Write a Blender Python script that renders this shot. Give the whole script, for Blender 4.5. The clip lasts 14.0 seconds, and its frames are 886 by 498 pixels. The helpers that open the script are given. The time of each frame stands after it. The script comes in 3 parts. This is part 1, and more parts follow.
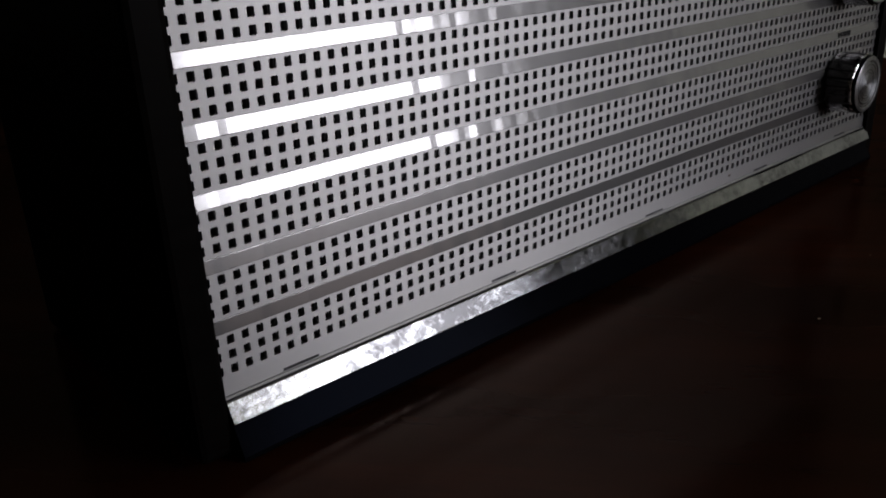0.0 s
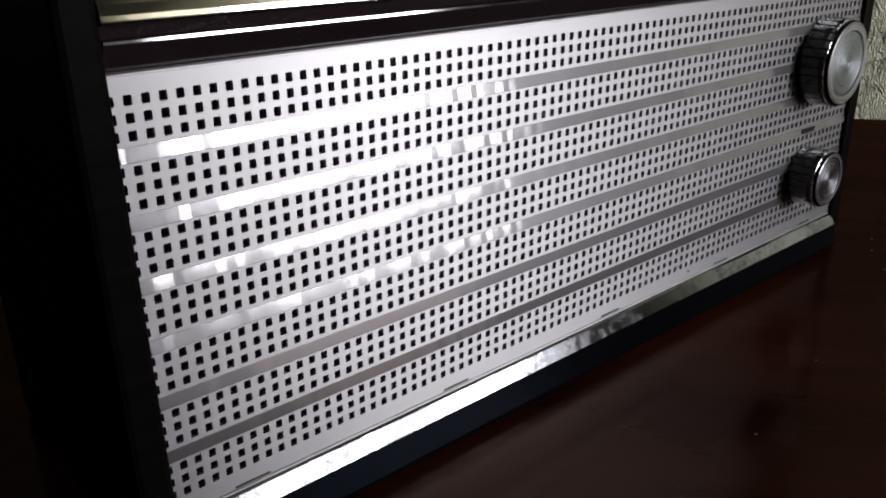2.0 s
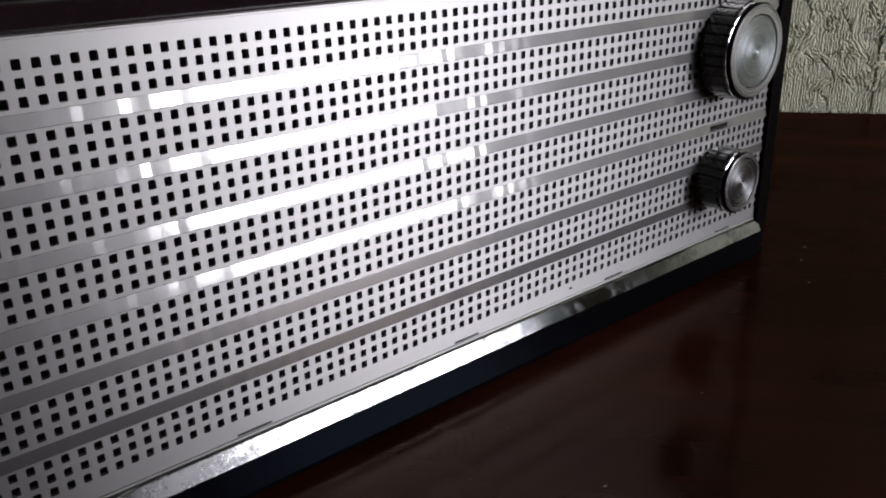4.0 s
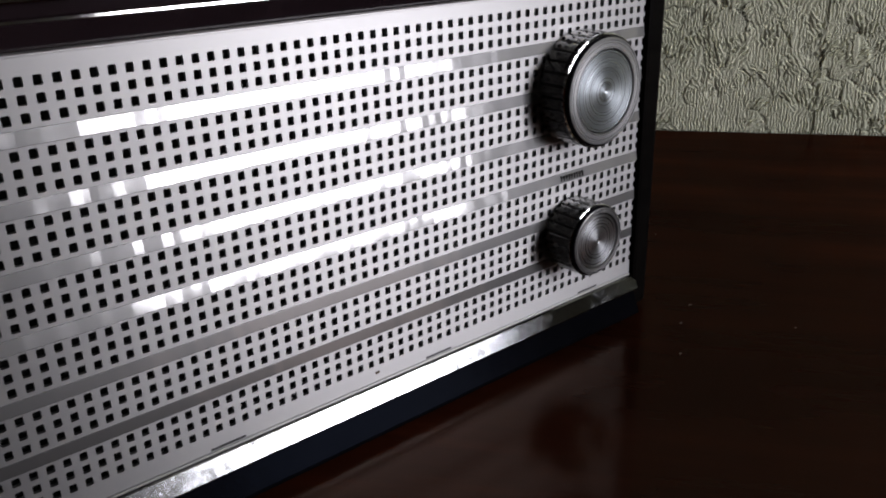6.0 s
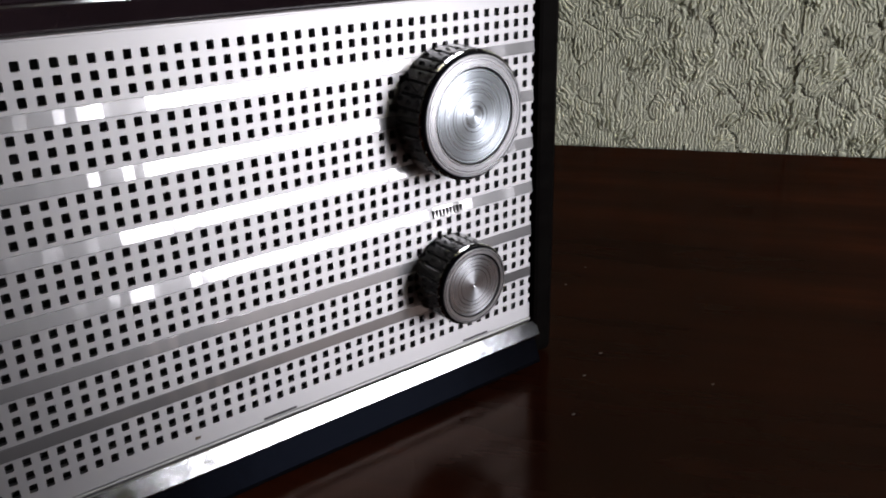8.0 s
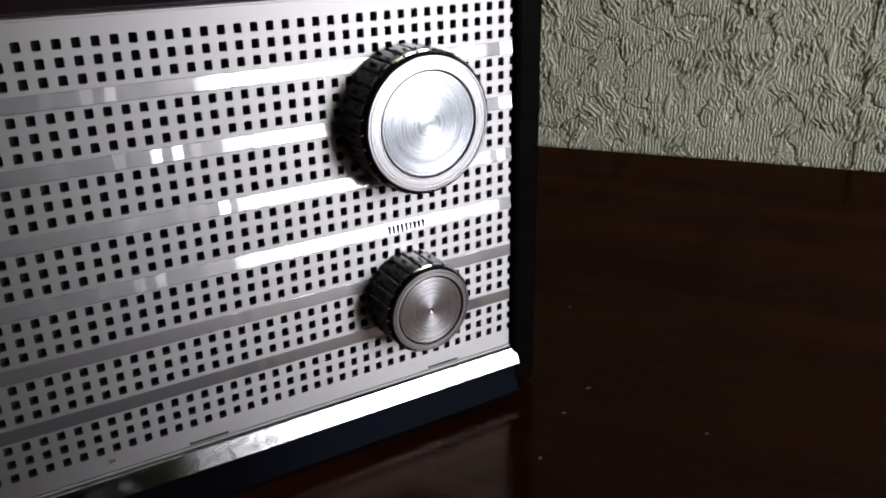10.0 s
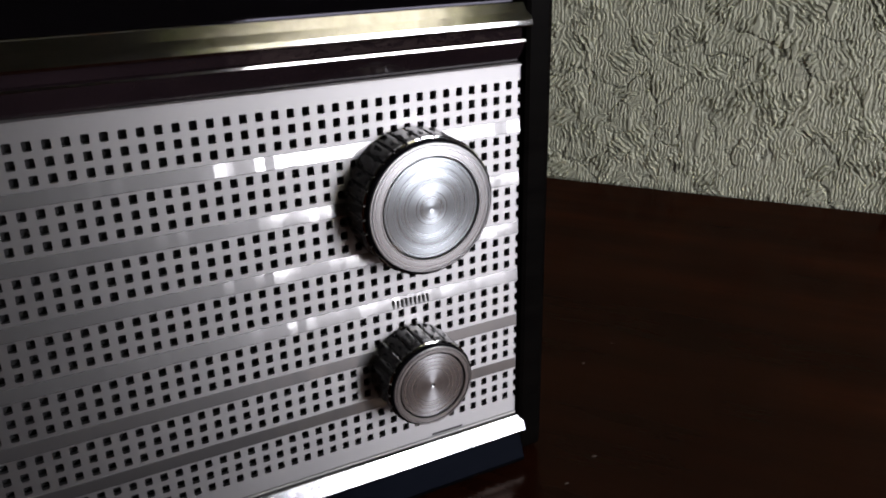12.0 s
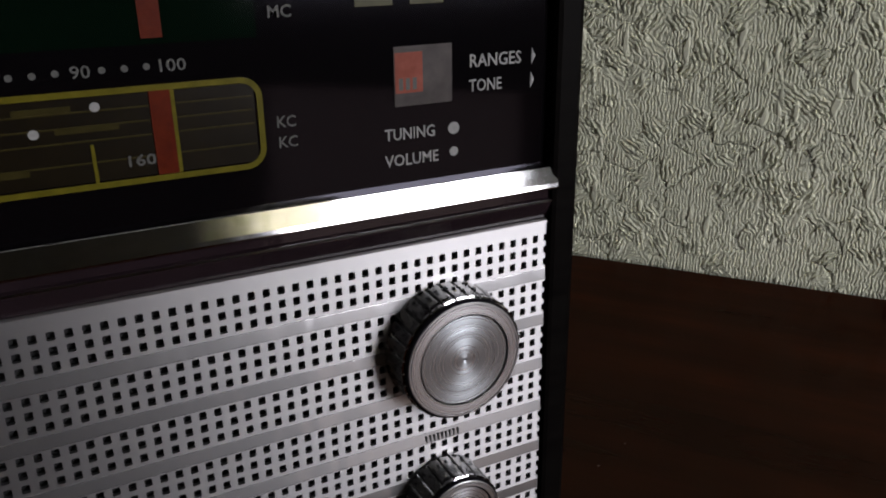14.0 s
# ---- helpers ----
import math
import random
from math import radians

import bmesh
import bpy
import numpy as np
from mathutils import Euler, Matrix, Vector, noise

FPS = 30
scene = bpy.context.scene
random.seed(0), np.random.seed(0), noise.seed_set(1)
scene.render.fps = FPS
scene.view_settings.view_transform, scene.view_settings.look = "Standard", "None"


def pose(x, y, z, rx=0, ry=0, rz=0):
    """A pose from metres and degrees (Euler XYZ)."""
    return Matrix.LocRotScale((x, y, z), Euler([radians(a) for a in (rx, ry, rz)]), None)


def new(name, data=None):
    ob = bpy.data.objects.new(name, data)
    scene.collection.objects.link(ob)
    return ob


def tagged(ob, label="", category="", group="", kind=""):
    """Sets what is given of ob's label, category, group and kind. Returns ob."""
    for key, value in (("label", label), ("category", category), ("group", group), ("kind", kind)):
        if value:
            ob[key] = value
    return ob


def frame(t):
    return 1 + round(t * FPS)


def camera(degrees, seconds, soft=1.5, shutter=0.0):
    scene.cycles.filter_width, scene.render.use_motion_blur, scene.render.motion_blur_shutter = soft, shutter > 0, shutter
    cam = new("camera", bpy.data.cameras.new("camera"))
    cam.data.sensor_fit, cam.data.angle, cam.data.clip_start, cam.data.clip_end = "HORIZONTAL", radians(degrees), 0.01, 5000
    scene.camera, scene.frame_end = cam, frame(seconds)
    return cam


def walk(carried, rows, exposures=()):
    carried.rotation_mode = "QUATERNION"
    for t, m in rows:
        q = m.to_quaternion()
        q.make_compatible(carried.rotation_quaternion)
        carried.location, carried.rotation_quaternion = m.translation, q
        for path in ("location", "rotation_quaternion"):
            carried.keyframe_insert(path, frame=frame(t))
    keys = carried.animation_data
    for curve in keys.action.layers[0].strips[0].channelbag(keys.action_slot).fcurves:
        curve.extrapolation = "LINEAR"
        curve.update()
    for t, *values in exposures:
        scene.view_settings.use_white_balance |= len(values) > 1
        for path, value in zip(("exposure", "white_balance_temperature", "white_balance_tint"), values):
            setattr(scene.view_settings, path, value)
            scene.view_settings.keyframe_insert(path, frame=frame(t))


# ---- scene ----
cam = camera(56.23, 14.0, soft=1.9)
# seconds, x, y, z in metres, turn about x, y, z in degrees
PATH = [
    (0.0, -0.0731, -0.1682, 0.1237, 67.99, 2.23, -41.83),
    (0.5, -0.0750, -0.1671, 0.1467, 69.27, 1.46, -41.61),
    (1.0, -0.0765, -0.1713, 0.1602, 69.49, 1.16, -40.80),
    (1.5, -0.0740, -0.1722, 0.1582, 68.88, 1.01, -40.86),
    (2.0, -0.0603, -0.1790, 0.1607, 68.25, 0.73, -40.81),
    (2.5, -0.0474, -0.1819, 0.1555, 68.47, 1.42, -40.65),
    (3.0, -0.0282, -0.1867, 0.1514, 68.38, 1.60, -40.39),
    (5.5, 0.0798, -0.1931, 0.1546, 67.57, 1.48, -38.98),
    (6.0, 0.1027, -0.1947, 0.1573, 67.56, 1.57, -39.34),
    (6.5, 0.1222, -0.1955, 0.1564, 67.55, 1.63, -39.75),
    (7.0, 0.1404, -0.1987, 0.1537, 67.62, 1.83, -39.08),
    (7.5, 0.1555, -0.1975, 0.1541, 67.84, 1.62, -38.50),
    (10.0, 0.2142, -0.1984, 0.1505, 67.67, 1.13, -31.02),
    (10.5, 0.2255, -0.1976, 0.1506, 67.93, 1.57, -29.61),
    (11.0, 0.2296, -0.1988, 0.1548, 67.45, 1.45, -28.78),
    (11.5, 0.2319, -0.2011, 0.1638, 67.41, 1.60, -28.58),
    (12.0, 0.2273, -0.1988, 0.1718, 67.65, 1.03, -27.77),
    (12.5, 0.2247, -0.1987, 0.1779, 67.33, 0.77, -27.43),
    (13.0, 0.2224, -0.2008, 0.1834, 67.57, 0.52, -27.53),
    (13.5, 0.2205, -0.2008, 0.1919, 68.20, 0.57, -27.36),
    (14.0, 0.2187, -0.1986, 0.2134, 69.03, 0.62, -27.32),
]
EXPOSURES = [
    (0.0, -1.1), (0.5, -0.15), (1.0, -0.05), (3.2, 0.0), (5.5, -0.28), (6.0, -0.25), (6.5, -0.17), (7.0, -0.04), (7.5, 0.04),
    (10.0, -0.13), (10.5, -0.15), (11.0, -0.02), (11.5, 0.6), (12.0, -0.2), (12.5, -0.82), (13.0, -0.85), (13.5, -0.66), (14.0, -0.1),
]
walk(cam, [(t, pose(x, y, z, rx, ry, rz)) for t, x, y, z, rx, ry, rz in PATH], EXPOSURES)

# ---- the room's directions: the papered wall runs slantwise behind the radio ----
P = 0.004                      # pitch of the grille's holes
TABLE = -31.9                  # table top, in rows below the grille's top row
ROW = 0.981                    # row spacing against hole pitch
WALL_TURN = math.degrees(math.atan(-1.254))
ROOM = Matrix.Translation((130 * P, 71.1 * P, 0)) @ pose(0, 0, 0, 0, 0, WALL_TURN)   # local x along the wall, local -y into the room
ROOM_LEFT, ROOM_RIGHT, ROOM_DEEP = -3.6, 1.75, 4.2
FLOOR, CEILING = -0.75, 1.8
WIN_Y0, WIN_Y1, WIN_Z0, WIN_Z1 = -1.16, -0.44, 0.06, 1.3


def g(x, y, z):
    """Metres from grille pitches."""
    return Vector((x * P, y * P, (z - TABLE) * P * ROW))


# ---- world and light ----
world = bpy.data.worlds.new("world")
scene.world = world
world.use_nodes = True
wn = world.node_tree.nodes
sky = wn.new("ShaderNodeTexSky")
sky.sky_type, sky.sun_disc, sky.sun_elevation, sky.sun_rotation = "NISHITA", False, radians(40), radians(200)
world.node_tree.links.new(sky.outputs[0], wn["Background"].inputs[0])
wn["Background"].inputs[1].default_value = 0.1

lamp = bpy.data.lights.new("window_light", "AREA")
lamp.shape, lamp.size, lamp.size_y = "RECTANGLE", WIN_Z1 - WIN_Z0 - 0.04, WIN_Y1 - WIN_Y0 - 0.04
lamp.energy, lamp.color = 50, (0.945, 0.925, 1.0)
lamp_ob = new("window_light", lamp)
lamp_ob.matrix_world = ROOM @ Matrix.Translation((ROOM_RIGHT + 0.05, (WIN_Y0 + WIN_Y1) / 2, (WIN_Z0 + WIN_Z1) / 2)) @ pose(0, 0, 0, 0, 90, 0)


# ---- materials ----
def mat(name, color, rough=0.5, metal=0.0, **more):
    m = bpy.data.materials.new(name)
    m.use_nodes = True
    b = m.node_tree.nodes["Principled BSDF"]
    b.inputs["Base Color"].default_value = (*color, 1)
    b.inputs["Roughness"].default_value = rough
    b.inputs["Metallic"].default_value = metal
    for k, v in more.items():
        b.inputs[k.replace("_", " ")].default_value = v
    return m


def node(m, kind, **inputs):
    n = m.node_tree.nodes.new(kind)
    for k, v in inputs.items():
        n.inputs[k].default_value = v
    return n


def link(m, a, b):
    m.node_tree.links.new(a, b)


def coords(m, scale=(1, 1, 1)):
    tc = node(m, "ShaderNodeTexCoord")
    mp = node(m, "ShaderNodeMapping", Scale=scale)
    link(m, tc.outputs["Object"], mp.inputs["Vector"])
    return mp.outputs[0]


def ramp(m, fac, stops):
    r = m.node_tree.nodes.new("ShaderNodeValToRGB")
    el = r.color_ramp.elements
    while len(el) < len(stops):
        el.new(0.5)
    for e, (p, c) in zip(el, stops):
        e.position, e.color = p, (*c, 1)
    link(m, fac, r.inputs[0])
    return r.outputs[0]


def noise_of(m, vec, scale, detail=4, rough=0.6):
    n = node(m, "ShaderNodeTexNoise", Scale=scale, Detail=detail, Roughness=rough)
    link(m, vec, n.inputs["Vector"])
    return n.outputs["Fac"]


def bump(m, height, strength, distance, before=None):
    b = node(m, "ShaderNodeBump", Strength=strength, Distance=distance)
    link(m, height, b.inputs["Height"])
    if before:
        link(m, before, b.inputs["Normal"])
    return b.outputs[0]


def bsdf(m):
    return m.node_tree.nodes["Principled BSDF"]


def grey(v, tint=(1, 1, 1)):
    return tuple(v * c for c in tint)


def leaning(m, normal, lean):
    """Tilts the shading normal to steer where a brushed face looks bright."""
    add = node(m, "ShaderNodeVectorMath")
    add.operation = "ADD"
    add.inputs[1].default_value = lean
    link(m, normal, add.inputs[0])
    unit = node(m, "ShaderNodeVectorMath")
    unit.operation = "NORMALIZE"
    link(m, add.outputs[0], unit.inputs[0])
    return unit.outputs[0]


def make_grille_metal():
    """Satin sheet brushed along its length, so that light spreads up and down it."""
    m = mat("satin_aluminium", (0.7, 0.69, 0.69), 0.5, 0.88, Anisotropic=0.75)
    t = node(m, "ShaderNodeCombineXYZ", Z=1.0)
    link(m, t.outputs[0], bsdf(m).inputs["Tangent"])
    big = noise_of(m, coords(m, (60, 60, 60)), 1.0, 5)
    link(m, ramp(m, big, [(0.3, (0.38, 0.375, 0.379)), (0.7, (0.44, 0.434, 0.439))]), bsdf(m).inputs["Base Color"])
    fine = noise_of(m, coords(m, (900, 900, 3500)), 1.0, 2)
    link(m, ramp(m, big, [(0.2, grey(0.44)), (0.8, grey(0.5))]), bsdf(m).inputs["Roughness"])
    nb = leaning(m, bump(m, fine, 0.12, 0.0002), (-0.042, 0.0, 0.0))
    link(m, nb, bsdf(m).inputs["Normal"])
    # most of the sheet spreads light evenly within a bounded fan
    sheen = node(m, "ShaderNodeBsdfAnisotropic", Color=(0.445, 0.44, 0.445, 1), Roughness=0.525, Anisotropy=-0.34)
    sheen.distribution = "BECKMANN"
    link(m, t.outputs[0], sheen.inputs["Tangent"])
    link(m, nb, sheen.inputs["Normal"])
    both = node(m, "ShaderNodeMixShader", Fac=0.72)
    link(m, bsdf(m).outputs[0], both.inputs[1])
    link(m, sheen.outputs[0], both.inputs[2])
    link(m, both.outputs[0], m.node_tree.nodes["Material Output"].inputs["Surface"])
    return m


def make_strip_metal():
    """Polished pressed strips: short facets, each leaning a little its own way, break reflections into blocks."""
    m = mat("polished_strip", (0.7, 0.7, 0.7), 0.16, 1.0)
    tc = node(m, "ShaderNodeTexCoord")
    sep = node(m, "ShaderNodeSeparateXYZ")
    link(m, tc.outputs["Object"], sep.inputs[0])
    off = node(m, "ShaderNodeObjectInfo")
    shift = node(m, "ShaderNodeMath")
    shift.operation = "MULTIPLY"
    shift.inputs[1].default_value = 37.0
    link(m, off.outputs["Random"], shift.inputs[0])
    mul = node(m, "ShaderNodeMath")
    mul.operation = "MULTIPLY_ADD"
    mul.inputs[1].default_value = 380
    link(m, sep.outputs["X"], mul.inputs[0])
    link(m, shift.outputs[0], mul.inputs[2])
    v = node(m, "ShaderNodeTexVoronoi", Scale=1.0)
    v.voronoi_dimensions = "1D"
    link(m, mul.outputs[0], v.inputs["W"])
    lean = node(m, "ShaderNodeVectorMath")
    lean.operation = "MULTIPLY_ADD"
    lean.inputs[1].default_value, lean.inputs[2].default_value = (0.085, 0.0, 0.03), (-0.0425, 0.0, -0.015)
    link(m, v.outputs["Color"], lean.inputs[0])
    worn = noise_of(m, coords(m, (220, 220, 700)), 1.0, 4)
    nb = bump(m, worn, 0.012, 0.0002)
    add = node(m, "ShaderNodeVectorMath")
    add.operation = "ADD"
    link(m, nb, add.inputs[0])
    link(m, lean.outputs[0], add.inputs[1])
    nor = node(m, "ShaderNodeVectorMath")
    nor.operation = "NORMALIZE"
    link(m, add.outputs[0], nor.inputs[0])
    link(m, nor.outputs[0], bsdf(m).inputs["Normal"])
    link(m, ramp(m, worn, [(0.35, grey(0.12)), (0.75, grey(0.18))]), bsdf(m).inputs["Roughness"])
    link(m, ramp(m, worn, [(0.3, (0.34, 0.337, 0.339)), (0.8, (0.26, 0.258, 0.259))]), bsdf(m).inputs["Base Color"])
    # a dull, brushed share under the polish
    dull = node(m, "ShaderNodeBsdfPrincipled", Metallic=1.0, Roughness=0.42, Anisotropic=0.35)
    dull.inputs["Base Color"].default_value = (0.3, 0.297, 0.3, 1)
    t = node(m, "ShaderNodeCombineXYZ", Z=1.0)
    link(m, t.outputs[0], dull.inputs["Tangent"])
    both = node(m, "ShaderNodeMixShader", Fac=0.42)
    link(m, bsdf(m).outputs[0], both.inputs[1])
    link(m, dull.outputs[0], both.inputs[2])
    link(m, both.outputs[0], m.node_tree.nodes["Material Output"].inputs["Surface"])
    return m


def make_chrome(name, bright, dull, pits, worn=0.3):
    m = mat(name, bright, 0.07, 1.0)
    wear = noise_of(m, coords(m, (260, 260, 260)), 1.0, 8, 0.75)
    patch = noise_of(m, coords(m, (22, 22, 22)), 1.0, 3)
    mix = node(m, "ShaderNodeMath")
    mix.operation = "MULTIPLY"
    link(m, wear, mix.inputs[0])
    link(m, patch, mix.inputs[1])
    link(m, ramp(m, mix.outputs[0], [(0.2, grey(0.05)), (0.36, grey(worn))]), bsdf(m).inputs["Roughness"])
    link(m, ramp(m, mix.outputs[0], [(0.17, bright), (0.33, dull)]), bsdf(m).inputs["Base Color"])
    link(m, bump(m, wear, pits, 0.0006), bsdf(m).inputs["Normal"])
    return m


def make_black_plastic():
    m = mat("black_plastic", (0.012, 0.011, 0.012), 0.16, 0.0, Specular_IOR_Level=0.05, Specular_Tint=(0.3, 0.45, 1.0, 1.0))
    n = noise_of(m, coords(m, (90, 90, 90)), 1.0, 6)
    link(m, ramp(m, n, [(0.35, grey(0.28)), (0.7, grey(0.46))]), bsdf(m).inputs["Roughness"])
    link(m, ramp(m, n, [(0.3, (0.004, 0.0035, 0.004)), (0.7, (0.008, 0.007, 0.008))]), bsdf(m).inputs["Base Color"])
    link(m, bump(m, noise_of(m, coords(m, (30, 30, 30)), 1.0, 3), 0.06, 0.001), bsdf(m).inputs["Normal"])
    return m


def make_cabinet_side():
    m = mat("dark_side_panel", (0.010, 0.008, 0.007), 0.4, 0.0, Specular_IOR_Level=0.025)
    n = noise_of(m, coords(m, (40, 12, 300)), 1.0, 6)
    link(m, ramp(m, n, [(0.3, (0.002, 0.0016, 0.0016)), (0.7, (0.004, 0.0034, 0.003))]), bsdf(m).inputs["Base Color"])
    link(m, ramp(m, n, [(0.3, grey(0.34)), (0.7, grey(0.5))]), bsdf(m).inputs["Roughness"])
    return m


def make_brushed(rings):
    """Turned metal: fine rings about the axis; light spreads across them into a bow tie."""
    m = mat("turned_aluminium", (0.6, 0.61, 0.62), 0.3, 1.0, Anisotropic=0.75, Anisotropic_Rotation=0.25)
    t = node(m, "ShaderNodeTangent")
    t.direction_type, t.axis = "RADIAL", "Z"
    link(m, t.outputs[0], bsdf(m).inputs["Tangent"])
    tc = node(m, "ShaderNodeTexCoord")
    ln = node(m, "ShaderNodeVectorMath")
    ln.operation = "LENGTH"
    link(m, tc.outputs["Object"], ln.inputs[0])
    mul = node(m, "ShaderNodeMath")
    mul.operation = "MULTIPLY"
    mul.inputs[1].default_value = 2600
    link(m, ln.outputs["Value"], mul.inputs[0])
    n = node(m, "ShaderNodeTexNoise", Scale=1.0, Detail=3.0)
    n.noise_dimensions = "1D"
    link(m, mul.outputs[0], n.inputs["W"])
    nb = bump(m, n.outputs["Fac"], 0.12, 0.0001)
    if rings:
        mul2 = node(m, "ShaderNodeMath")
        mul2.operation = "MULTIPLY"
        mul2.inputs[1].default_value = 480
        link(m, ln.outputs["Value"], mul2.inputs[0])
        n2 = node(m, "ShaderNodeTexNoise", Scale=1.0, Detail=1.0)
        n2.noise_dimensions = "1D"
        link(m, mul2.outputs[0], n2.inputs["W"])
        nb = bump(m, n2.outputs["Fac"], 0.14, 0.0008, nb)
    link(m, leaning(m, nb, (0.0, 0.0, 0.1)), bsdf(m).inputs["Normal"])
    link(m, ramp(m, n.outputs["Fac"], [(0.3, grey(0.25)), (0.7, grey(0.33))]), bsdf(m).inputs["Roughness"])
    return m


def make_wallpaper(pressed=False):
    """Pressed paper: fine upright ribs, patches of bolder slanting ridges, and smooth leaf-like strokes and cuts."""
    m = mat("relief_wallpaper", (0.5, 0.5, 0.4), 0.6)
    vec = node(m, "ShaderNodeTexCoord").outputs["Object"]

    def calc(op, a, b, c=None):
        n = node(m, "ShaderNodeMath")
        n.operation = op
        for k, v in enumerate((a, b, c)):
            if v is None:
                continue
            if isinstance(v, (int, float)):
                n.inputs[k].default_value = v
            else:
                link(m, v, n.inputs[k])
        return n.outputs[0]

    def shaken(scale, amount, detail=2.0):
        n = node(m, "ShaderNodeTexNoise", Scale=scale, Detail=detail)
        link(m, vec, n.inputs["Vector"])
        v = node(m, "ShaderNodeVectorMath")
        v.operation = "MULTIPLY_ADD"
        v.inputs[1].default_value = (amount, 0.0, amount)
        link(m, n.outputs["Color"], v.inputs[0])
        link(m, vec, v.inputs[2])
        return v.outputs[0]

    def bands(v, scale, distortion, lo, hi):
        w = node(m, "ShaderNodeTexWave", Scale=scale, Distortion=distortion, Detail=1.0)
        w.bands_direction = "X"
        link(m, v, w.inputs["Vector"])
        return ramp(m, w.outputs["Fac"], [(lo, grey(0.0)), (hi, grey(1.0))])

    # fine ribs everywhere, now and then interrupted
    ribs = calc("MULTIPLY", bands(shaken(260.0, 0.0045), 150.0, 1.6, 0.05, 0.9), ramp(m, noise_of(m, vec, 75.0, 2), [(0.36, grey(0.28)), (0.62, grey(0.6))]))
    ribs = calc("MULTIPLY", ribs, ramp(m, noise_of(m, vec, 300.0, 1), [(0.3, grey(0.3)), (0.48, grey(1.0))]))
    # patches of bold ridges, each patch with its own slant
    loose = shaken(110.0, 0.012, 3.0)
    cells = node(m, "ShaderNodeTexVoronoi", Scale=76.0)
    link(m, loose, cells.inputs["Vector"])
    rgb = node(m, "ShaderNodeSeparateColor")
    link(m, cells.outputs["Color"], rgb.inputs[0])
    turn = node(m, "ShaderNodeVectorRotate")
    turn.rotation_type = "Y_AXIS"
    link(m, shaken(210.0, 0.006), turn.inputs["Vector"])
    link(m, calc("MULTIPLY_ADD", rgb.outputs[0], 2.0, -1.0), turn.inputs["Angle"])
    bold = bands(turn.outputs[0], 112.0, 2.4, 0.1, 0.8)
    inner = ramp(m, cells.outputs["Distance"], [(0.42, grey(1.0)), (0.62, grey(0.35))])
    bold = calc("MULTIPLY", calc("MULTIPLY", bold, inner), ramp(m, noise_of(m, vec, 260.0, 1), [(0.32, grey(0.25)), (0.46, grey(1.0))]))
    mix = node(m, "ShaderNodeMix")
    link(m, calc("GREATER_THAN", rgb.outputs[1], 0.5), mix.inputs[0])
    link(m, ribs, mix.inputs[2])
    link(m, bold, mix.inputs[3])
    high = mix.outputs[0]
    # smooth leaf-like strokes, slanting two ways
    for slant, scale, shift in ((0.55, 34.0, 0.0), (-0.95, 30.0, 0.37)):
        st = node(m, "ShaderNodeMapping", Scale=(3.4, 1.0, 0.85), Rotation=(0.0, slant, 0.0), Location=(shift, 0.0, shift))
        link(m, shaken(60.0, 0.006, 1.0), st.inputs["Vector"])
        leaf = node(m, "ShaderNodeTexVoronoi", Scale=scale)
        link(m, st.outputs[0], leaf.inputs["Vector"])
        pick = node(m, "ShaderNodeSeparateColor")
        link(m, leaf.outputs["Color"], pick.inputs[0])
        body = calc("MULTIPLY", ramp(m, leaf.outputs["Distance"], [(0.17, grey(0.85)), (0.26, grey(0.0))]), calc("GREATER_THAN", pick.outputs[0], 0.6))
        high = calc("MAXIMUM", high, body)
    # thin wandering creases round some of the patches
    edge = node(m, "ShaderNodeTexVoronoi", Scale=44.0)
    edge.feature = "DISTANCE_TO_EDGE"
    link(m, loose, edge.inputs["Vector"])
    crease = calc("MULTIPLY", ramp(m, edge.outputs["Distance"], [(0.012, grey(1.0)), (0.05, grey(0.0))]), ramp(m, noise_of(m, vec, 40.0, 1), [(0.46, grey(0.0)), (0.52, grey(1.0))]))
    high = calc("MULTIPLY_ADD", crease, -0.8, high)
    nb = bump(m, noise_of(m, vec, 900.0, 2), 0.25, 0.0006, None if pressed else bump(m, high, 1.0, 0.0036))
    link(m, nb, bsdf(m).inputs["Normal"])
    if pressed:
        push = node(m, "ShaderNodeDisplacement", Midlevel=0.0, Scale=0.0014)
        link(m, high, push.inputs["Height"])
        link(m, push.outputs[0], m.node_tree.nodes["Material Output"].inputs["Displacement"])
        m.displacement_method = "BOTH"
    tone = noise_of(m, vec, 9.0, 4)
    link(m, ramp(m, tone, [(0.3, (0.55, 0.565, 0.425)), (0.7, (0.68, 0.685, 0.525))]), bsdf(m).inputs["Base Color"])
    return m


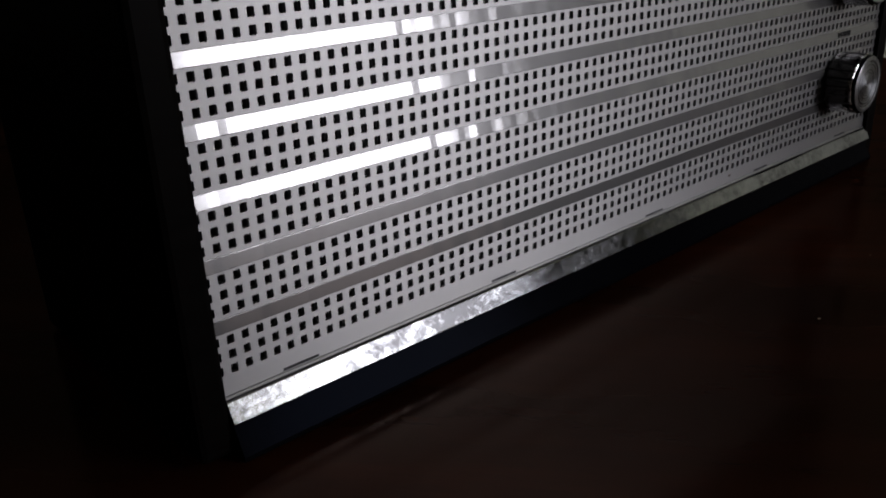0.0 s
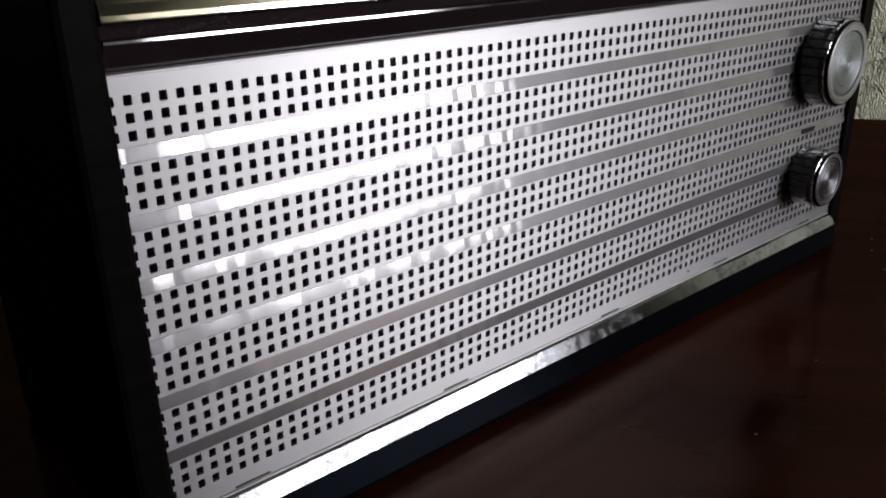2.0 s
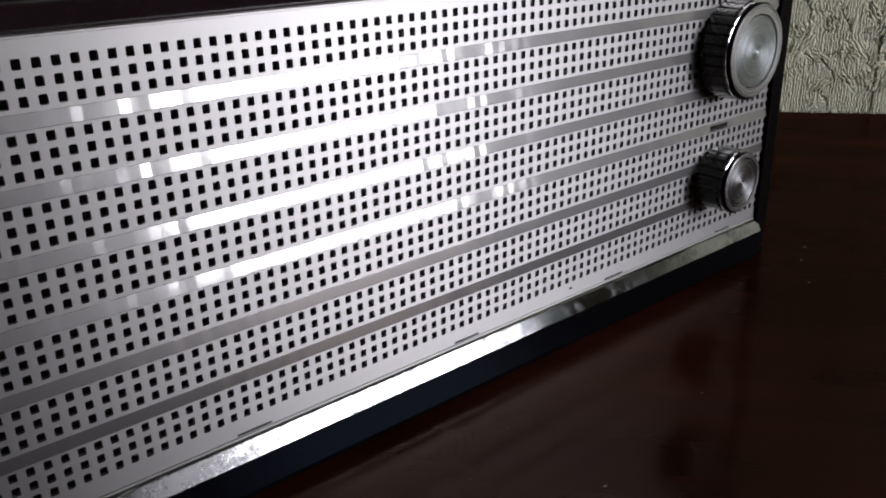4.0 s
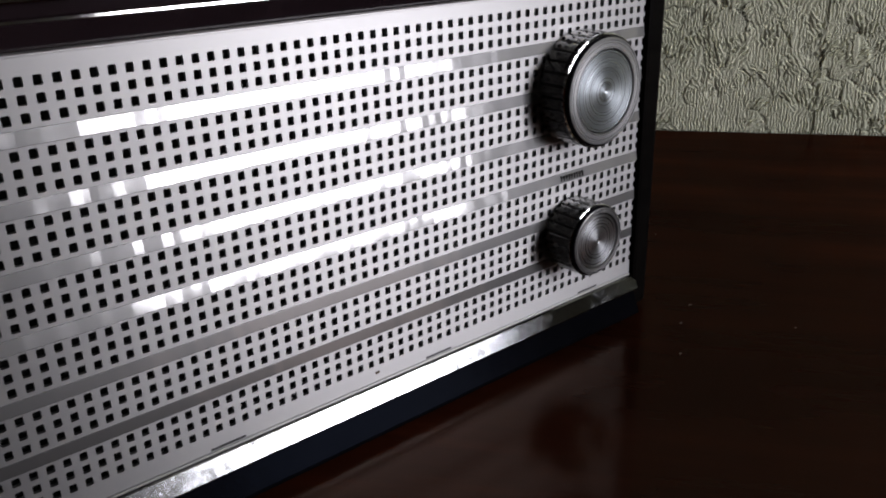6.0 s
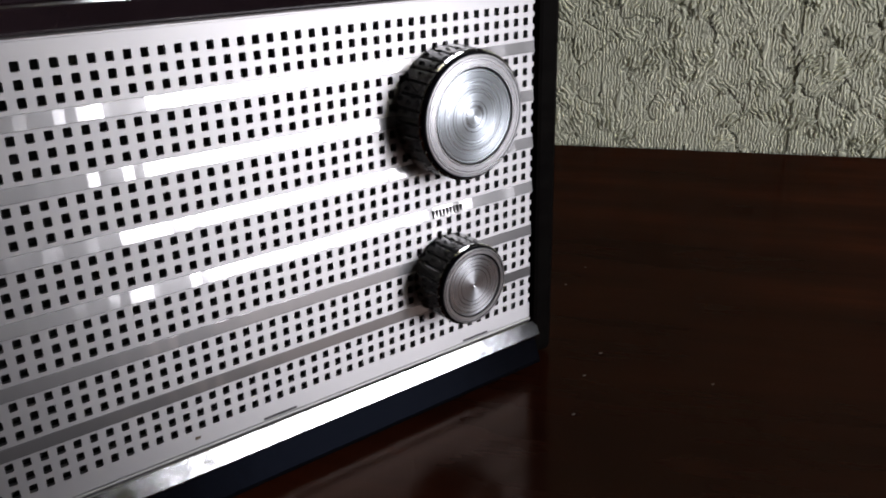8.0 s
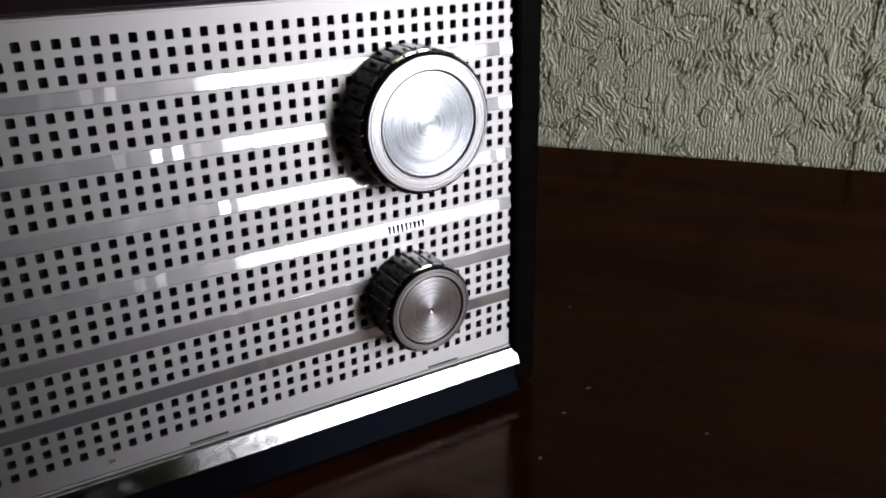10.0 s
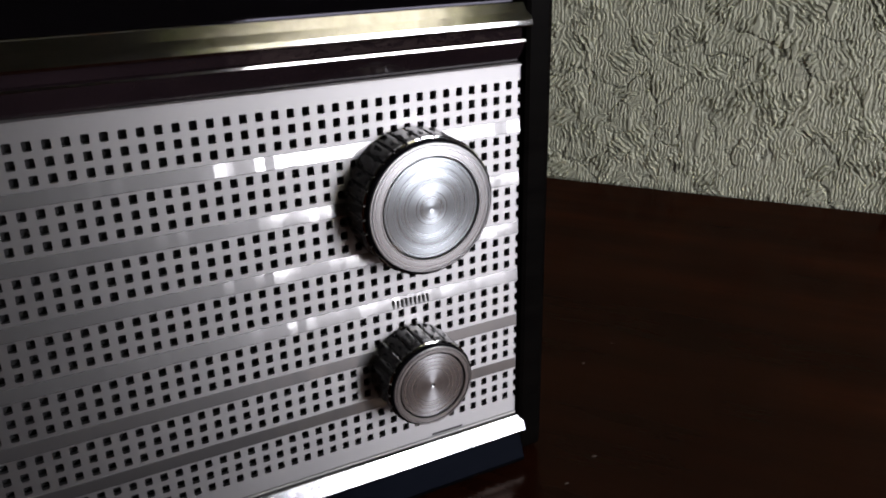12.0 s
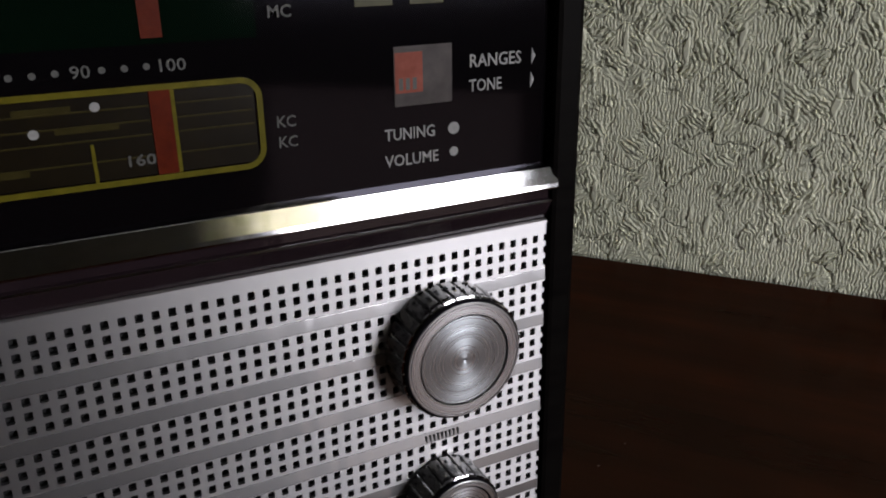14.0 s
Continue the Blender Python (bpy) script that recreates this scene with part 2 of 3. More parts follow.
def make_table_wood():
    m = mat("dark_polished_wood", (0.03, 0.012, 0.007), 0.14, 0.0, Specular_IOR_Level=0.0)
    vec = coords(m, (3.0, 26.0, 26.0))
    grain = noise_of(m, vec, 1.0, 8, 0.65)
    blot = noise_of(m, coords(m, (5, 5, 5)), 1.0, 3)
    mixr = node(m, "ShaderNodeMath")
    mixr.operation = "MULTIPLY"
    link(m, grain, mixr.inputs[0])
    link(m, blot, mixr.inputs[1])
    link(m, ramp(m, mixr.outputs[0], [(0.15, (0.009, 0.0023, 0.0012)), (0.3, (0.023, 0.0056, 0.0024)), (0.42, (0.044, 0.0103, 0.0037))]), bsdf(m).inputs["Base Color"])
    link(m, bump(m, grain, 0.03, 0.0004), bsdf(m).inputs["Normal"])
    # a thin stained polish that mirrors weakly
    coat = node(m, "ShaderNodeBsdfGlossy", Color=(1.0, 0.77, 0.65, 1.0))
    link(m, ramp(m, grain, [(0.3, grey(0.13)), (0.7, grey(0.2))]), coat.inputs["Roughness"])
    link(m, bump(m, noise_of(m, coords(m, (40, 40, 40)), 1.0, 2), 0.02, 0.0004), coat.inputs["Normal"])
    both = node(m, "ShaderNodeMixShader", Fac=0.023)
    link(m, bsdf(m).outputs[0], both.inputs[1])
    link(m, coat.outputs[0], both.inputs[2])
    link(m, both.outputs[0], m.node_tree.nodes["Material Output"].inputs["Surface"])
    return m


def make_paint(name, a, b, rough=0.7, scale=12.0):
    m = mat(name, a, rough)
    n = noise_of(m, coords(m), scale, 5)
    link(m, ramp(m, n, [(0.3, a), (0.7, b)]), bsdf(m).inputs["Base Color"])
    link(m, bump(m, noise_of(m, coords(m), 160.0, 3), 0.1, 0.001), bsdf(m).inputs["Normal"])
    return m


GRILLE = make_grille_metal()
STRIP = make_strip_metal()
CHROME = make_chrome("tarnished_chrome", (0.36, 0.37, 0.38), (0.1, 0.1, 0.104), 0.1)
BRIGHT_CHROME = make_chrome("bright_chrome", (0.54, 0.54, 0.54), (0.46, 0.46, 0.46), 0.006, 0.09)
BLACK = make_black_plastic()
SIDE = make_cabinet_side()
PLINTH = make_paint("plinth_plastic", (0.0016, 0.0016, 0.0022), (0.0026, 0.0026, 0.0036), 0.2, 90.0)
# weak blue-tinted gloss stands in for the lens glow below the chrome
bsdf(PLINTH).inputs["Specular IOR Level"].default_value = 0.007
bsdf(PLINTH).inputs["Specular Tint"].default_value = (0.45, 0.6, 1.0, 1)
DISC_BIG, DISC_SMALL = make_brushed(True), make_brushed(False)
bsdf(DISC_BIG).inputs["Anisotropic"].default_value = 0.65
bsdf(DISC_BIG).inputs["Base Color"].default_value = (0.36, 0.39, 0.415, 1)
bsdf(DISC_SMALL).inputs["Base Color"].default_value = (0.42, 0.43, 0.45, 1)
RING = make_brushed(False)
bsdf(RING).inputs["Anisotropic"].default_value = 0.35
bsdf(RING).inputs["Base Color"].default_value = (0.42, 0.42, 0.43, 1)
PAPER, PRESSED_PAPER = make_wallpaper(), make_wallpaper(True)
WOOD = make_table_wood()
# for walls out of view, darkened to hold down bounced light and reflections
DULL_WALL = make_paint("plain_dull_wall", (0.1, 0.094, 0.075), (0.14, 0.13, 0.105))
PLASTER = make_paint("ceiling_paint", (0.74, 0.73, 0.7), (0.8, 0.79, 0.76))
FLOORWOOD = make_paint("floor_boards", (0.16, 0.09, 0.05), (0.24, 0.14, 0.08), 0.45, 6.0)
WHITE = make_paint("white_window_paint", (0.76, 0.76, 0.74), (0.82, 0.82, 0.8), 0.4)
CLOTH = make_paint("black_speaker_cloth", (0.016, 0.016, 0.017), (0.034, 0.034, 0.035), 0.9, 900.0)
GLASS_BLACK = mat("black_dial_glass", (0.0022, 0.0018, 0.0022), 0.06, 0.0, Specular_IOR_Level=0.22, Specular_Tint=(0.85, 0.82, 1.0, 1.0))
RAIL = make_paint("glossy_rail_plastic", (0.011, 0.007, 0.0085), (0.017, 0.0105, 0.013), 0.07, 60.0)
bsdf(RAIL).inputs["Specular IOR Level"].default_value = 0.5
KNOB_BLACK = mat("black_chrome_knob", (0.3, 0.3, 0.305), 0.12, 1.0)
link(KNOB_BLACK, ramp(KNOB_BLACK, noise_of(KNOB_BLACK, coords(KNOB_BLACK), 260.0, 4), [(0.3, grey(0.26)), (0.7, grey(0.36))]), bsdf(KNOB_BLACK).inputs["Base Color"])
link(KNOB_BLACK, ramp(KNOB_BLACK, noise_of(KNOB_BLACK, coords(KNOB_BLACK), 120.0, 3), [(0.3, grey(0.1)), (0.7, grey(0.2))]), bsdf(KNOB_BLACK).inputs["Roughness"])
FIELD_GREEN = mat("green_dial_field", (0.001, 0.004, 0.002), 0.08, 0.0, Specular_IOR_Level=0.12)
YELLOW = make_paint("yellow_dial_print", (0.065, 0.056, 0.005), (0.1, 0.085, 0.008), 0.3, 300.0)
DIM_YELLOW = make_paint("dim_yellow_dial_print", (0.02, 0.016, 0.004), (0.032, 0.026, 0.007), 0.3, 300.0)
RED = make_paint("red_pointer_paint", (0.05, 0.006, 0.002), (0.08, 0.011, 0.003), 0.3, 300.0)
FAINT = make_paint("faint_dial_print", (0.06, 0.06, 0.056), (0.09, 0.09, 0.085), 0.4, 500.0)
LETTER = make_paint("white_dial_print", (0.19, 0.19, 0.185), (0.27, 0.265, 0.26), 0.4, 500.0)
WINDOW_GREY = make_paint("frosted_grey_insert", (0.038, 0.033, 0.031), (0.065, 0.056, 0.053), 0.35, 200.0)
WINDOW_RED = make_paint("reddish_indicator_drum", (0.15, 0.035, 0.02), (0.22, 0.06, 0.04), 0.4, 200.0)
OLIVE = make_paint("olive_button_print", (0.05, 0.047, 0.025), (0.07, 0.065, 0.035), 0.35, 200.0)
for printed in (YELLOW, DIM_YELLOW, RED, FAINT, LETTER, WINDOW_GREY, WINDOW_RED, OLIVE):
    bsdf(printed).inputs["Specular IOR Level"].default_value = 0.08
SCALE_BROWN = make_paint("brown_scale_print", (0.005, 0.0034, 0.0014), (0.008, 0.0055, 0.002), 0.3, 120.0)
bsdf(SCALE_BROWN).inputs["Specular IOR Level"].default_value = 0.1
DARK_INK = mat("dark_ink", (0.03, 0.03, 0.03), 0.6)
STAIN = make_paint("brown_stain", (0.06, 0.045, 0.03), (0.12, 0.09, 0.06), 0.8, 900.0)
DUST = mat("pale_dust", (0.11, 0.085, 0.07), 0.9)


# ---- mesh helpers ----
def part(name, bm, material, parent=None, label="", smooth=False):
    me = bpy.data.meshes.new(name)
    bm.normal_update()
    bm.to_mesh(me)
    bm.free()
    me.materials.append(material)
    if smooth:
        for f in me.polygons:
            f.use_smooth = True
    ob = new(name, me)
    if parent:
        ob.parent = parent
        ob.matrix_parent_inverse = parent.matrix_world.inverted()
    if label:
        ob["label"] = label
    return ob


def box(lo, hi, bevel=0.0, segs=2):
    """A bevelled box between two corners, in metres."""
    bm = bmesh.new()
    bmesh.ops.create_cube(bm, size=1)
    for v in bm.verts:
        v.co = Vector([(lo[i] + hi[i]) / 2 + v.co[i] * (hi[i] - lo[i]) for i in range(3)])
    if bevel:
        bmesh.ops.bevel(bm, geom=bm.edges[:], offset=bevel, segments=segs, affect="EDGES", profile=0.5)
    return bm


def gbox(x0, x1, y0, y1, z0, z1, bevel=0.0):
    """A box in grille pitches."""
    return box(g(x0, y0, z0), g(x1, y1, z1), bevel * P)


def extruded(profile, x0, x1):
    """A bar along x with the outline profile of (y, z) in pitches."""
    bm = bmesh.new()
    a = [bm.verts.new(g(x0, y, z)) for y, z in profile]
    b = [bm.verts.new(g(x1, y, z)) for y, z in profile]
    n = len(profile)
    for i in range(n):
        bm.faces.new((a[i], a[(i + 1) % n], b[(i + 1) % n], b[i]))
    bm.faces.new(a[::-1])
    bm.faces.new(b)
    bmesh.ops.recalc_face_normals(bm, faces=bm.faces[:])
    return bm


def lathe(profile, n=96, notch=None):
    """A body of revolution about z from (radius, z) pairs in pitches; notch(i, angle) scales the radius."""
    bm = bmesh.new()
    rows = []
    for i, (r, z) in enumerate(profile):
        if r < 1e-6:
            rows.append([bm.verts.new((0, 0, z * P))])
            continue
        ring = []
        for k in range(n):
            a = 2 * math.pi * k / n
            s = notch(i, k) if notch else 1.0
            ring.append(bm.verts.new((r * s * P * math.cos(a), r * s * P * math.sin(a), z * P)))
        rows.append(ring)
    for a, b in zip(rows, rows[1:]):
        for k in range(n):
            k2 = (k + 1) % n
            if len(a) == 1 and len(b) == 1:
                continue
            if len(a) == 1:
                bm.faces.new((a[0], b[k2], b[k]))
            elif len(b) == 1:
                bm.faces.new((a[k], a[k2], b[0]))
            else:
                bm.faces.new((a[k], a[k2], b[k2], b[k]))
    bmesh.ops.recalc_face_normals(bm, faces=bm.faces[:])
    return bm


def empty(name, place):
    ob = new(name)
    ob.location = place
    bpy.context.view_layer.update()
    return ob


def room_box(name, lo, hi, material, label, category):
    ob = part(name, box(lo, hi), material)
    ob.matrix_world = ROOM
    return tagged(ob, label, category, kind="structure")


# ---- the room ----
T = 0.12
papered = room_box("wall_papered", (ROOM_LEFT, 0, FLOOR), (ROOM_RIGHT, T, CEILING), PAPER, "greenish beige wallpaper with pressed worm-like relief", "wall")


def paper_sheet(x0, x1, z1, step=0.0005):
    """The stretch of paper beside the radio, fine enough to carry its relief."""
    nx, nz = int((x1 - x0) / step), int(z1 / step)
    i, j = np.meshgrid(np.arange(nx + 1), np.arange(nz + 1), indexing="ij")
    co = np.stack([x0 + (x1 - x0) * i / nx, np.full(i.shape, -0.0004), z1 * j / nz], -1).reshape(-1, 3)
    a = (np.arange(nx)[:, None] * (nz + 1) + np.arange(nz)[None, :]).ravel()
    quads = np.stack([a, a + nz + 1, a + nz + 2, a + 1], -1)
    me = bpy.data.meshes.new("paper_sheet")
    me.vertices.add(len(co))
    me.vertices.foreach_set("co", co.ravel())
    me.loops.add(quads.size)
    me.loops.foreach_set("vertex_index", quads.ravel())
    me.polygons.add(len(quads))
    me.polygons.foreach_set("loop_start", np.arange(0, quads.size, 4))
    me.polygons.foreach_set("use_smooth", np.ones(len(quads), dtype=bool))
    me.update(calc_edges=True)
    me.materials.append(PRESSED_PAPER)
    ob = new("paper_sheet", me)
    ob.parent = papered
    ob["label"] = "pressed paper with fine ribs and slanting ridges"
    return ob


paper_sheet(-0.01, 0.31, 0.2)
seam = part("seam", box((0.2474, -0.0016, 0.0), (0.2486, 0.001, CEILING), 0.0002), PAPER)
seam.parent = papered
room_box("wall_far_end", (ROOM_LEFT - T, -ROOM_DEEP - T, FLOOR), (ROOM_LEFT, T, CEILING), DULL_WALL, "plain dull brownish wall", "wall")
room_box("wall_opposite", (ROOM_LEFT, -ROOM_DEEP - T, FLOOR), (ROOM_RIGHT, -ROOM_DEEP, CEILING), DULL_WALL, "plain dull brownish wall", "wall")
room_box("floor", (ROOM_LEFT - T, -ROOM_DEEP - T, FLOOR - 0.1), (ROOM_RIGHT + T, T, FLOOR), FLOORWOOD, "brown wooden floor boards", "floor")
room_box("ceiling", (ROOM_LEFT - T, -ROOM_DEEP - T, CEILING), (ROOM_RIGHT + T, T, CEILING + 0.1), PLASTER, "plain off-white painted ceiling", "ceiling")


def window_wall():
    """The wall with the window: four pieces round one opening."""
    bm = bmesh.new()
    x0, x1 = ROOM_RIGHT, ROOM_RIGHT + T
    for lo, hi in (((x0, -ROOM_DEEP - T, FLOOR), (x1, WIN_Y0, CEILING)), ((x0, WIN_Y1, FLOOR), (x1, T, CEILING)),
                   ((x0, WIN_Y0, FLOOR), (x1, WIN_Y1, WIN_Z0)), ((x0, WIN_Y0, WIN_Z1), (x1, WIN_Y1, CEILING))):
        b = box(lo, hi)
        me = bpy.data.meshes.new("piece")
        b.to_mesh(me)
        b.free()
        bm.from_mesh(me)
        bpy.data.meshes.remove(me)
    ob = part("wall_window", bm, DULL_WALL)
    ob.matrix_world = ROOM
    tagged(ob, "plain dull brownish wall with a window opening", "wall", kind="structure")
    win = empty("window_1", (0, 0, 0))
    win.matrix_world = ROOM
    bpy.context.view_layer.update()
    tagged(win, "white painted wooden window frame letting in daylight", "window", kind="structure")
    w = 0.045
    for lo, hi in (((x0 - 0.01, WIN_Y0, WIN_Z0), (x0 + 0.035, WIN_Y0 + w, WIN_Z1)), ((x0 - 0.01, WIN_Y1 - w, WIN_Z0), (x0 + 0.035, WIN_Y1, WIN_Z1)),
                   ((x0 - 0.01, WIN_Y0 + w, WIN_Z0), (x0 + 0.035, WIN_Y1 - w, WIN_Z0 + w)), ((x0 - 0.01, WIN_Y0 + w, WIN_Z1 - w), (x0 + 0.035, WIN_Y1 - w, WIN_Z1))):
        fr = part("window_frame", box(lo, hi, 0.004), WHITE)
        fr.parent = win


window_wall()


def table():
    top = part("dining_table", box((-1.45, -1.15, -0.03), (1.05, -0.002, 0.0), 0.003), WOOD)
    top.matrix_world = ROOM
    for x in (-1.37, 0.97):
        for y in (-1.07, -0.08):
            leg = part("leg", box((x - 0.03, y - 0.03, FLOOR), (x + 0.03, y + 0.03, -0.03), 0.004), WOOD)
            leg.parent = top
    return tagged(top, "dark reddish-brown polished wooden table against the wall", "table")


table()


# ---- the radio ----
radio = tagged(empty("radio", g(44.5, 12, TABLE)), "vintage black transistor radio with perforated silver grille", "radio")
X0, X1 = 0.0, 89.0             # grille edges
L, R = -2.3, 91.35             # cabinet outside
BACK, TOP = 27.3, 27.0


def cabinet():
    part("side_panel", gbox(L, X0 + 0.05, -0.55, BACK, TABLE + 0.3, TOP, 0.45), SIDE, radio)
    part("side_panel", gbox(X1 - 0.02, R, -0.55, BACK, TABLE + 0.3, TOP, 0.45), SIDE, radio)
    part("top_panel", gbox(X0 + 0.05, X1 - 0.02, -0.5, BACK, TOP - 2.2, TOP - 0.02, 0.3), BLACK, radio)
    part("back_panel", gbox(X0 + 0.05, X1 - 0.02, BACK - 1.2, BACK - 0.1, TABLE + 0.4, TOP - 2.2), SIDE, radio)
    part("plinth", extruded([(BACK - 1.2, TABLE), (-1.45, TABLE), (-1.58, TABLE + 0.12), (-1.55, TABLE + 0.4), (-0.66, -29.5), (-0.56, -29.43), (BACK - 1.2, -29.4)], X0 + 0.05, X1 - 0.02), PLINTH, radio, "glossy black plinth under the grille")


def grille():
    """One perforated sheet: seven bands of three rows of square holes, with half holes at both ends."""
    half_w, half_h = 0.245, 0.298
    xs, zs = [X0], []
    for c in range(0, 90):
        for s in (-half_w, half_w):
            x = c + s
            if X0 + 0.01 < x < X1 - 0.01:
                xs.append(x)
    xs.append(X1)
    zs.append(-27.72)
    for r in range(26, -1, -1):
        if r % 4 != 3:
            zs += [-r - half_h, -r + half_h]
    zs.append(1.32)

    def hole(i, j):
        x, z = (xs[i] + xs[i + 1]) / 2, (zs[j] + zs[j + 1]) / 2
        c, r = round(x), round(-z)
        return abs(zs[j + 1] - zs[j] - 2 * half_h) < 1e-6 and 0 <= r <= 26 and r % 4 != 3 and abs(x - c) < half_w and (xs[i + 1] - xs[i]) < 0.5 and abs((xs[i] + xs[i + 1]) / 2 - c) < 0.2

    verts, faces, index = [], [], {}

    def vert(i, j, k):
        key = (i, j, k)
        if key not in index:
            index[key] = len(verts)
            verts.append(g(xs[i], 0.32 * k, zs[j]))
        return index[key]

    nx, nz = len(xs) - 1, len(zs) - 1
    cut = 0.065

    def pierce(i, j):
        """A hole with worn corners; a hole at the sheet's edge is open on that side."""
        xa, xb, za, zb = xs[i], xs[i + 1], zs[j], zs[j + 1]
        left, right = (0 if i == 0 else cut), (0 if i == nx - 1 else cut)
        rim = [(xa + left, za), (xb - right, za), (xb, za + right), (xb, zb - right), (xb - right, zb), (xa + left, zb), (xa, zb - left), (xa, za + left)]
        first = len(verts)
        for k in (0, 1):
            verts.extend(g(x, 0.32 * k, z) for x, z in rim)
        for k in range(8):
            n = (k + 1) % 8
            if (i == nx - 1 and k == 2) or (i == 0 and k == 6) or rim[k] == rim[n]:
                continue
            faces.append((first + k, first + n, first + 8 + n, first + 8 + k))
        for on, a, b, corner in ((right, 1, 2, (i + 1, j)), (right, 3, 4, (i + 1, j + 1)), (left, 5, 6, (i, j + 1)), (left, 7, 0, (i, j))):
            if on:
                faces.append((first + a, vert(*corner, 0), first + b))

    holes = {(i, j) for i in range(nx) for j in range(nz) if hole(i, j)}
    for i in range(nx):
        for j in range(nz):
            if (i, j) in holes:
                pierce(i, j)
            else:
                faces.append((vert(i, j, 0), vert(i + 1, j, 0), vert(i + 1, j + 1, 0), vert(i, j + 1, 0)))
    me = bpy.data.meshes.new("grille")
    me.from_pydata(verts, [], faces)
    me.materials.append(GRILLE)
    ob = new("grille", me)
    ob.parent = radio
    ob.matrix_parent_inverse = radio.matrix_world.inverted()
    ob["label"] = "silver sheet pierced with small square holes"
    part("rolled_edge", extruded([(0.0, 1.32), (-0.12, 1.36), (-0.12, 1.46), (0.1, 1.56), (0.5, 1.56), (0.5, 1.32)], X0, X1), GRILLE, ob)
    part("speaker_cloth", gbox(X0, X1, 0.75, 0.95, -28.5, 1.5), CLOTH, radio, "black cloth behind the grille")
    # polished strips between the bands, slightly bowed and leaning to the light
    for r in (3, 7, 11, 15, 19, 23):
        lean = {3: 0.15, 7: 0.142, 11: 0.166, 15: 0.19, 19: 0.118, 23: 0.06}[r]
        prof = [(0.02, -r + 0.43), (-0.03, -r + 0.4)]
        for k in range(9):
            u = k / 8
            prof.append((-0.035 - lean * u - 0.002 * math.sin(math.pi * u), -r + 0.38 - 0.82 * u))
        prof += [(-0.03 - lean, -r - 0.47), (0.02, -r - 0.5)]
        part("strip", extruded(prof, X0 + 0.06, X1 - 0.1), STRIP, ob, "polished bright metal strip")
    # dark slots in the folded lower edge, and a brown stain
    for x in (5.6, 24.4, 44.5, 63.85, 82.6):
        part("slot", extruded([(0.02, -27.45), (-0.03, -27.48), (-0.03, -27.64), (0.02, -27.68)], x - 1.35, x + 1.35), DARK_INK, ob)
    part("stain", extruded([(0.02, -26.82), (-0.02, -26.85), (-0.02, -27.05), (0.02, -27.1)], 57.35, 57.75), STAIN, ob, "small brown stain")
    # row of small upright marks between the knobs
    for k in range(9):
        x = 78.35 + 2.75 * k / 8
        part("tick", gbox(x - 0.06, x + 0.06, -0.255, -0.05, -15.36, -14.8, 0.0), DARK_INK, ob)


def trims():
    # lower lip and chrome bar
    part("lip", extruded([(0.25, -27.74), (-0.1, -27.76), (-0.16, -27.82), (-0.14, -27.94), (0.25, -27.96)], X0 + 0.02, X1 - 0.05), GRILLE, radio, "thin folded metal lip")
    part("lower_trim", extruded([(0.3, -27.98), (-0.2, -28.0), (-0.32, -28.08), (-0.62, -28.7), (-0.92, -29.3), (-0.9, -29.42), (-0.7, -29.46), (0.3, -29.46)], X0 + 0.02, X1 + 0.45), CHROME, radio, "worn shiny chrome bar")
    # rail between dial and grille
    part("rail", extruded([(0.75, 1.57), (0.2, 1.58), (-0.34, 2.86), (-0.38, 2.98), (-0.38, 3.25), (-0.1, 3.33), (-0.1, 4.08), (0.75, 4.08)], X0 + 0.02, X1 + 0.02), RAIL, radio, "black moulded rail")
    part("pinstripe", extruded([(-0.3, 3.04), (-0.43, 3.05), (-0.435, 3.07), (-0.415, 3.22), (-0.3, 3.23)], X0 + 0.05, X1 + 0.35), BRIGHT_CHROME, radio, "thin chrome line")
    part("upper_trim", extruded([(0.6, 5.84), (-0.12, 5.82), (-0.2, 5.76), (-0.44, 5.12), (-0.66, 4.56), (-0.72, 4.28), (-0.72, 4.2), (-0.68, 4.12), (-0.5, 4.09), (0.6, 4.09)], X0 + 0.02, X1 + 0.45), BRIGHT_CHROME, radio, "shiny chrome bar below the dial")


def rounded_band(x0, x1, z0, z1, rad, width, y):
    """A rounded rectangle drawn as a flat raised line."""
    def loop(grow):
        pts = []
        for cx, cz, a0 in ((x1 - rad, z1 - rad, 0), (x0 + rad, z1 - rad, 90), (x0 + rad, z0 + rad, 180), (x1 - rad, z0 + rad, 270)):
            for k in range(9):
                a = radians(a0 + 90 * k / 8)
                pts.append((cx + (rad + grow) * math.cos(a), cz + (rad + grow) * math.sin(a)))
        return pts
    bm = bmesh.new()
    out, inn = loop(0), loop(-width)
    rings = []
    for pts, yy in ((out, y + 0.05), (out, y), (inn, y), (inn, y + 0.05)):
        rings.append([bm.verts.new(g(a, yy, b)) for a, b in pts])
    n = len(out)
    for a, b in zip(rings, rings[1:]):
        for k in range(n):
            bm.faces.new((a[k], a[(k + 1) % n], b[(k + 1) % n], b[k]))
    bmesh.ops.recalc_face_normals(bm, faces=bm.faces[:])
    return bm


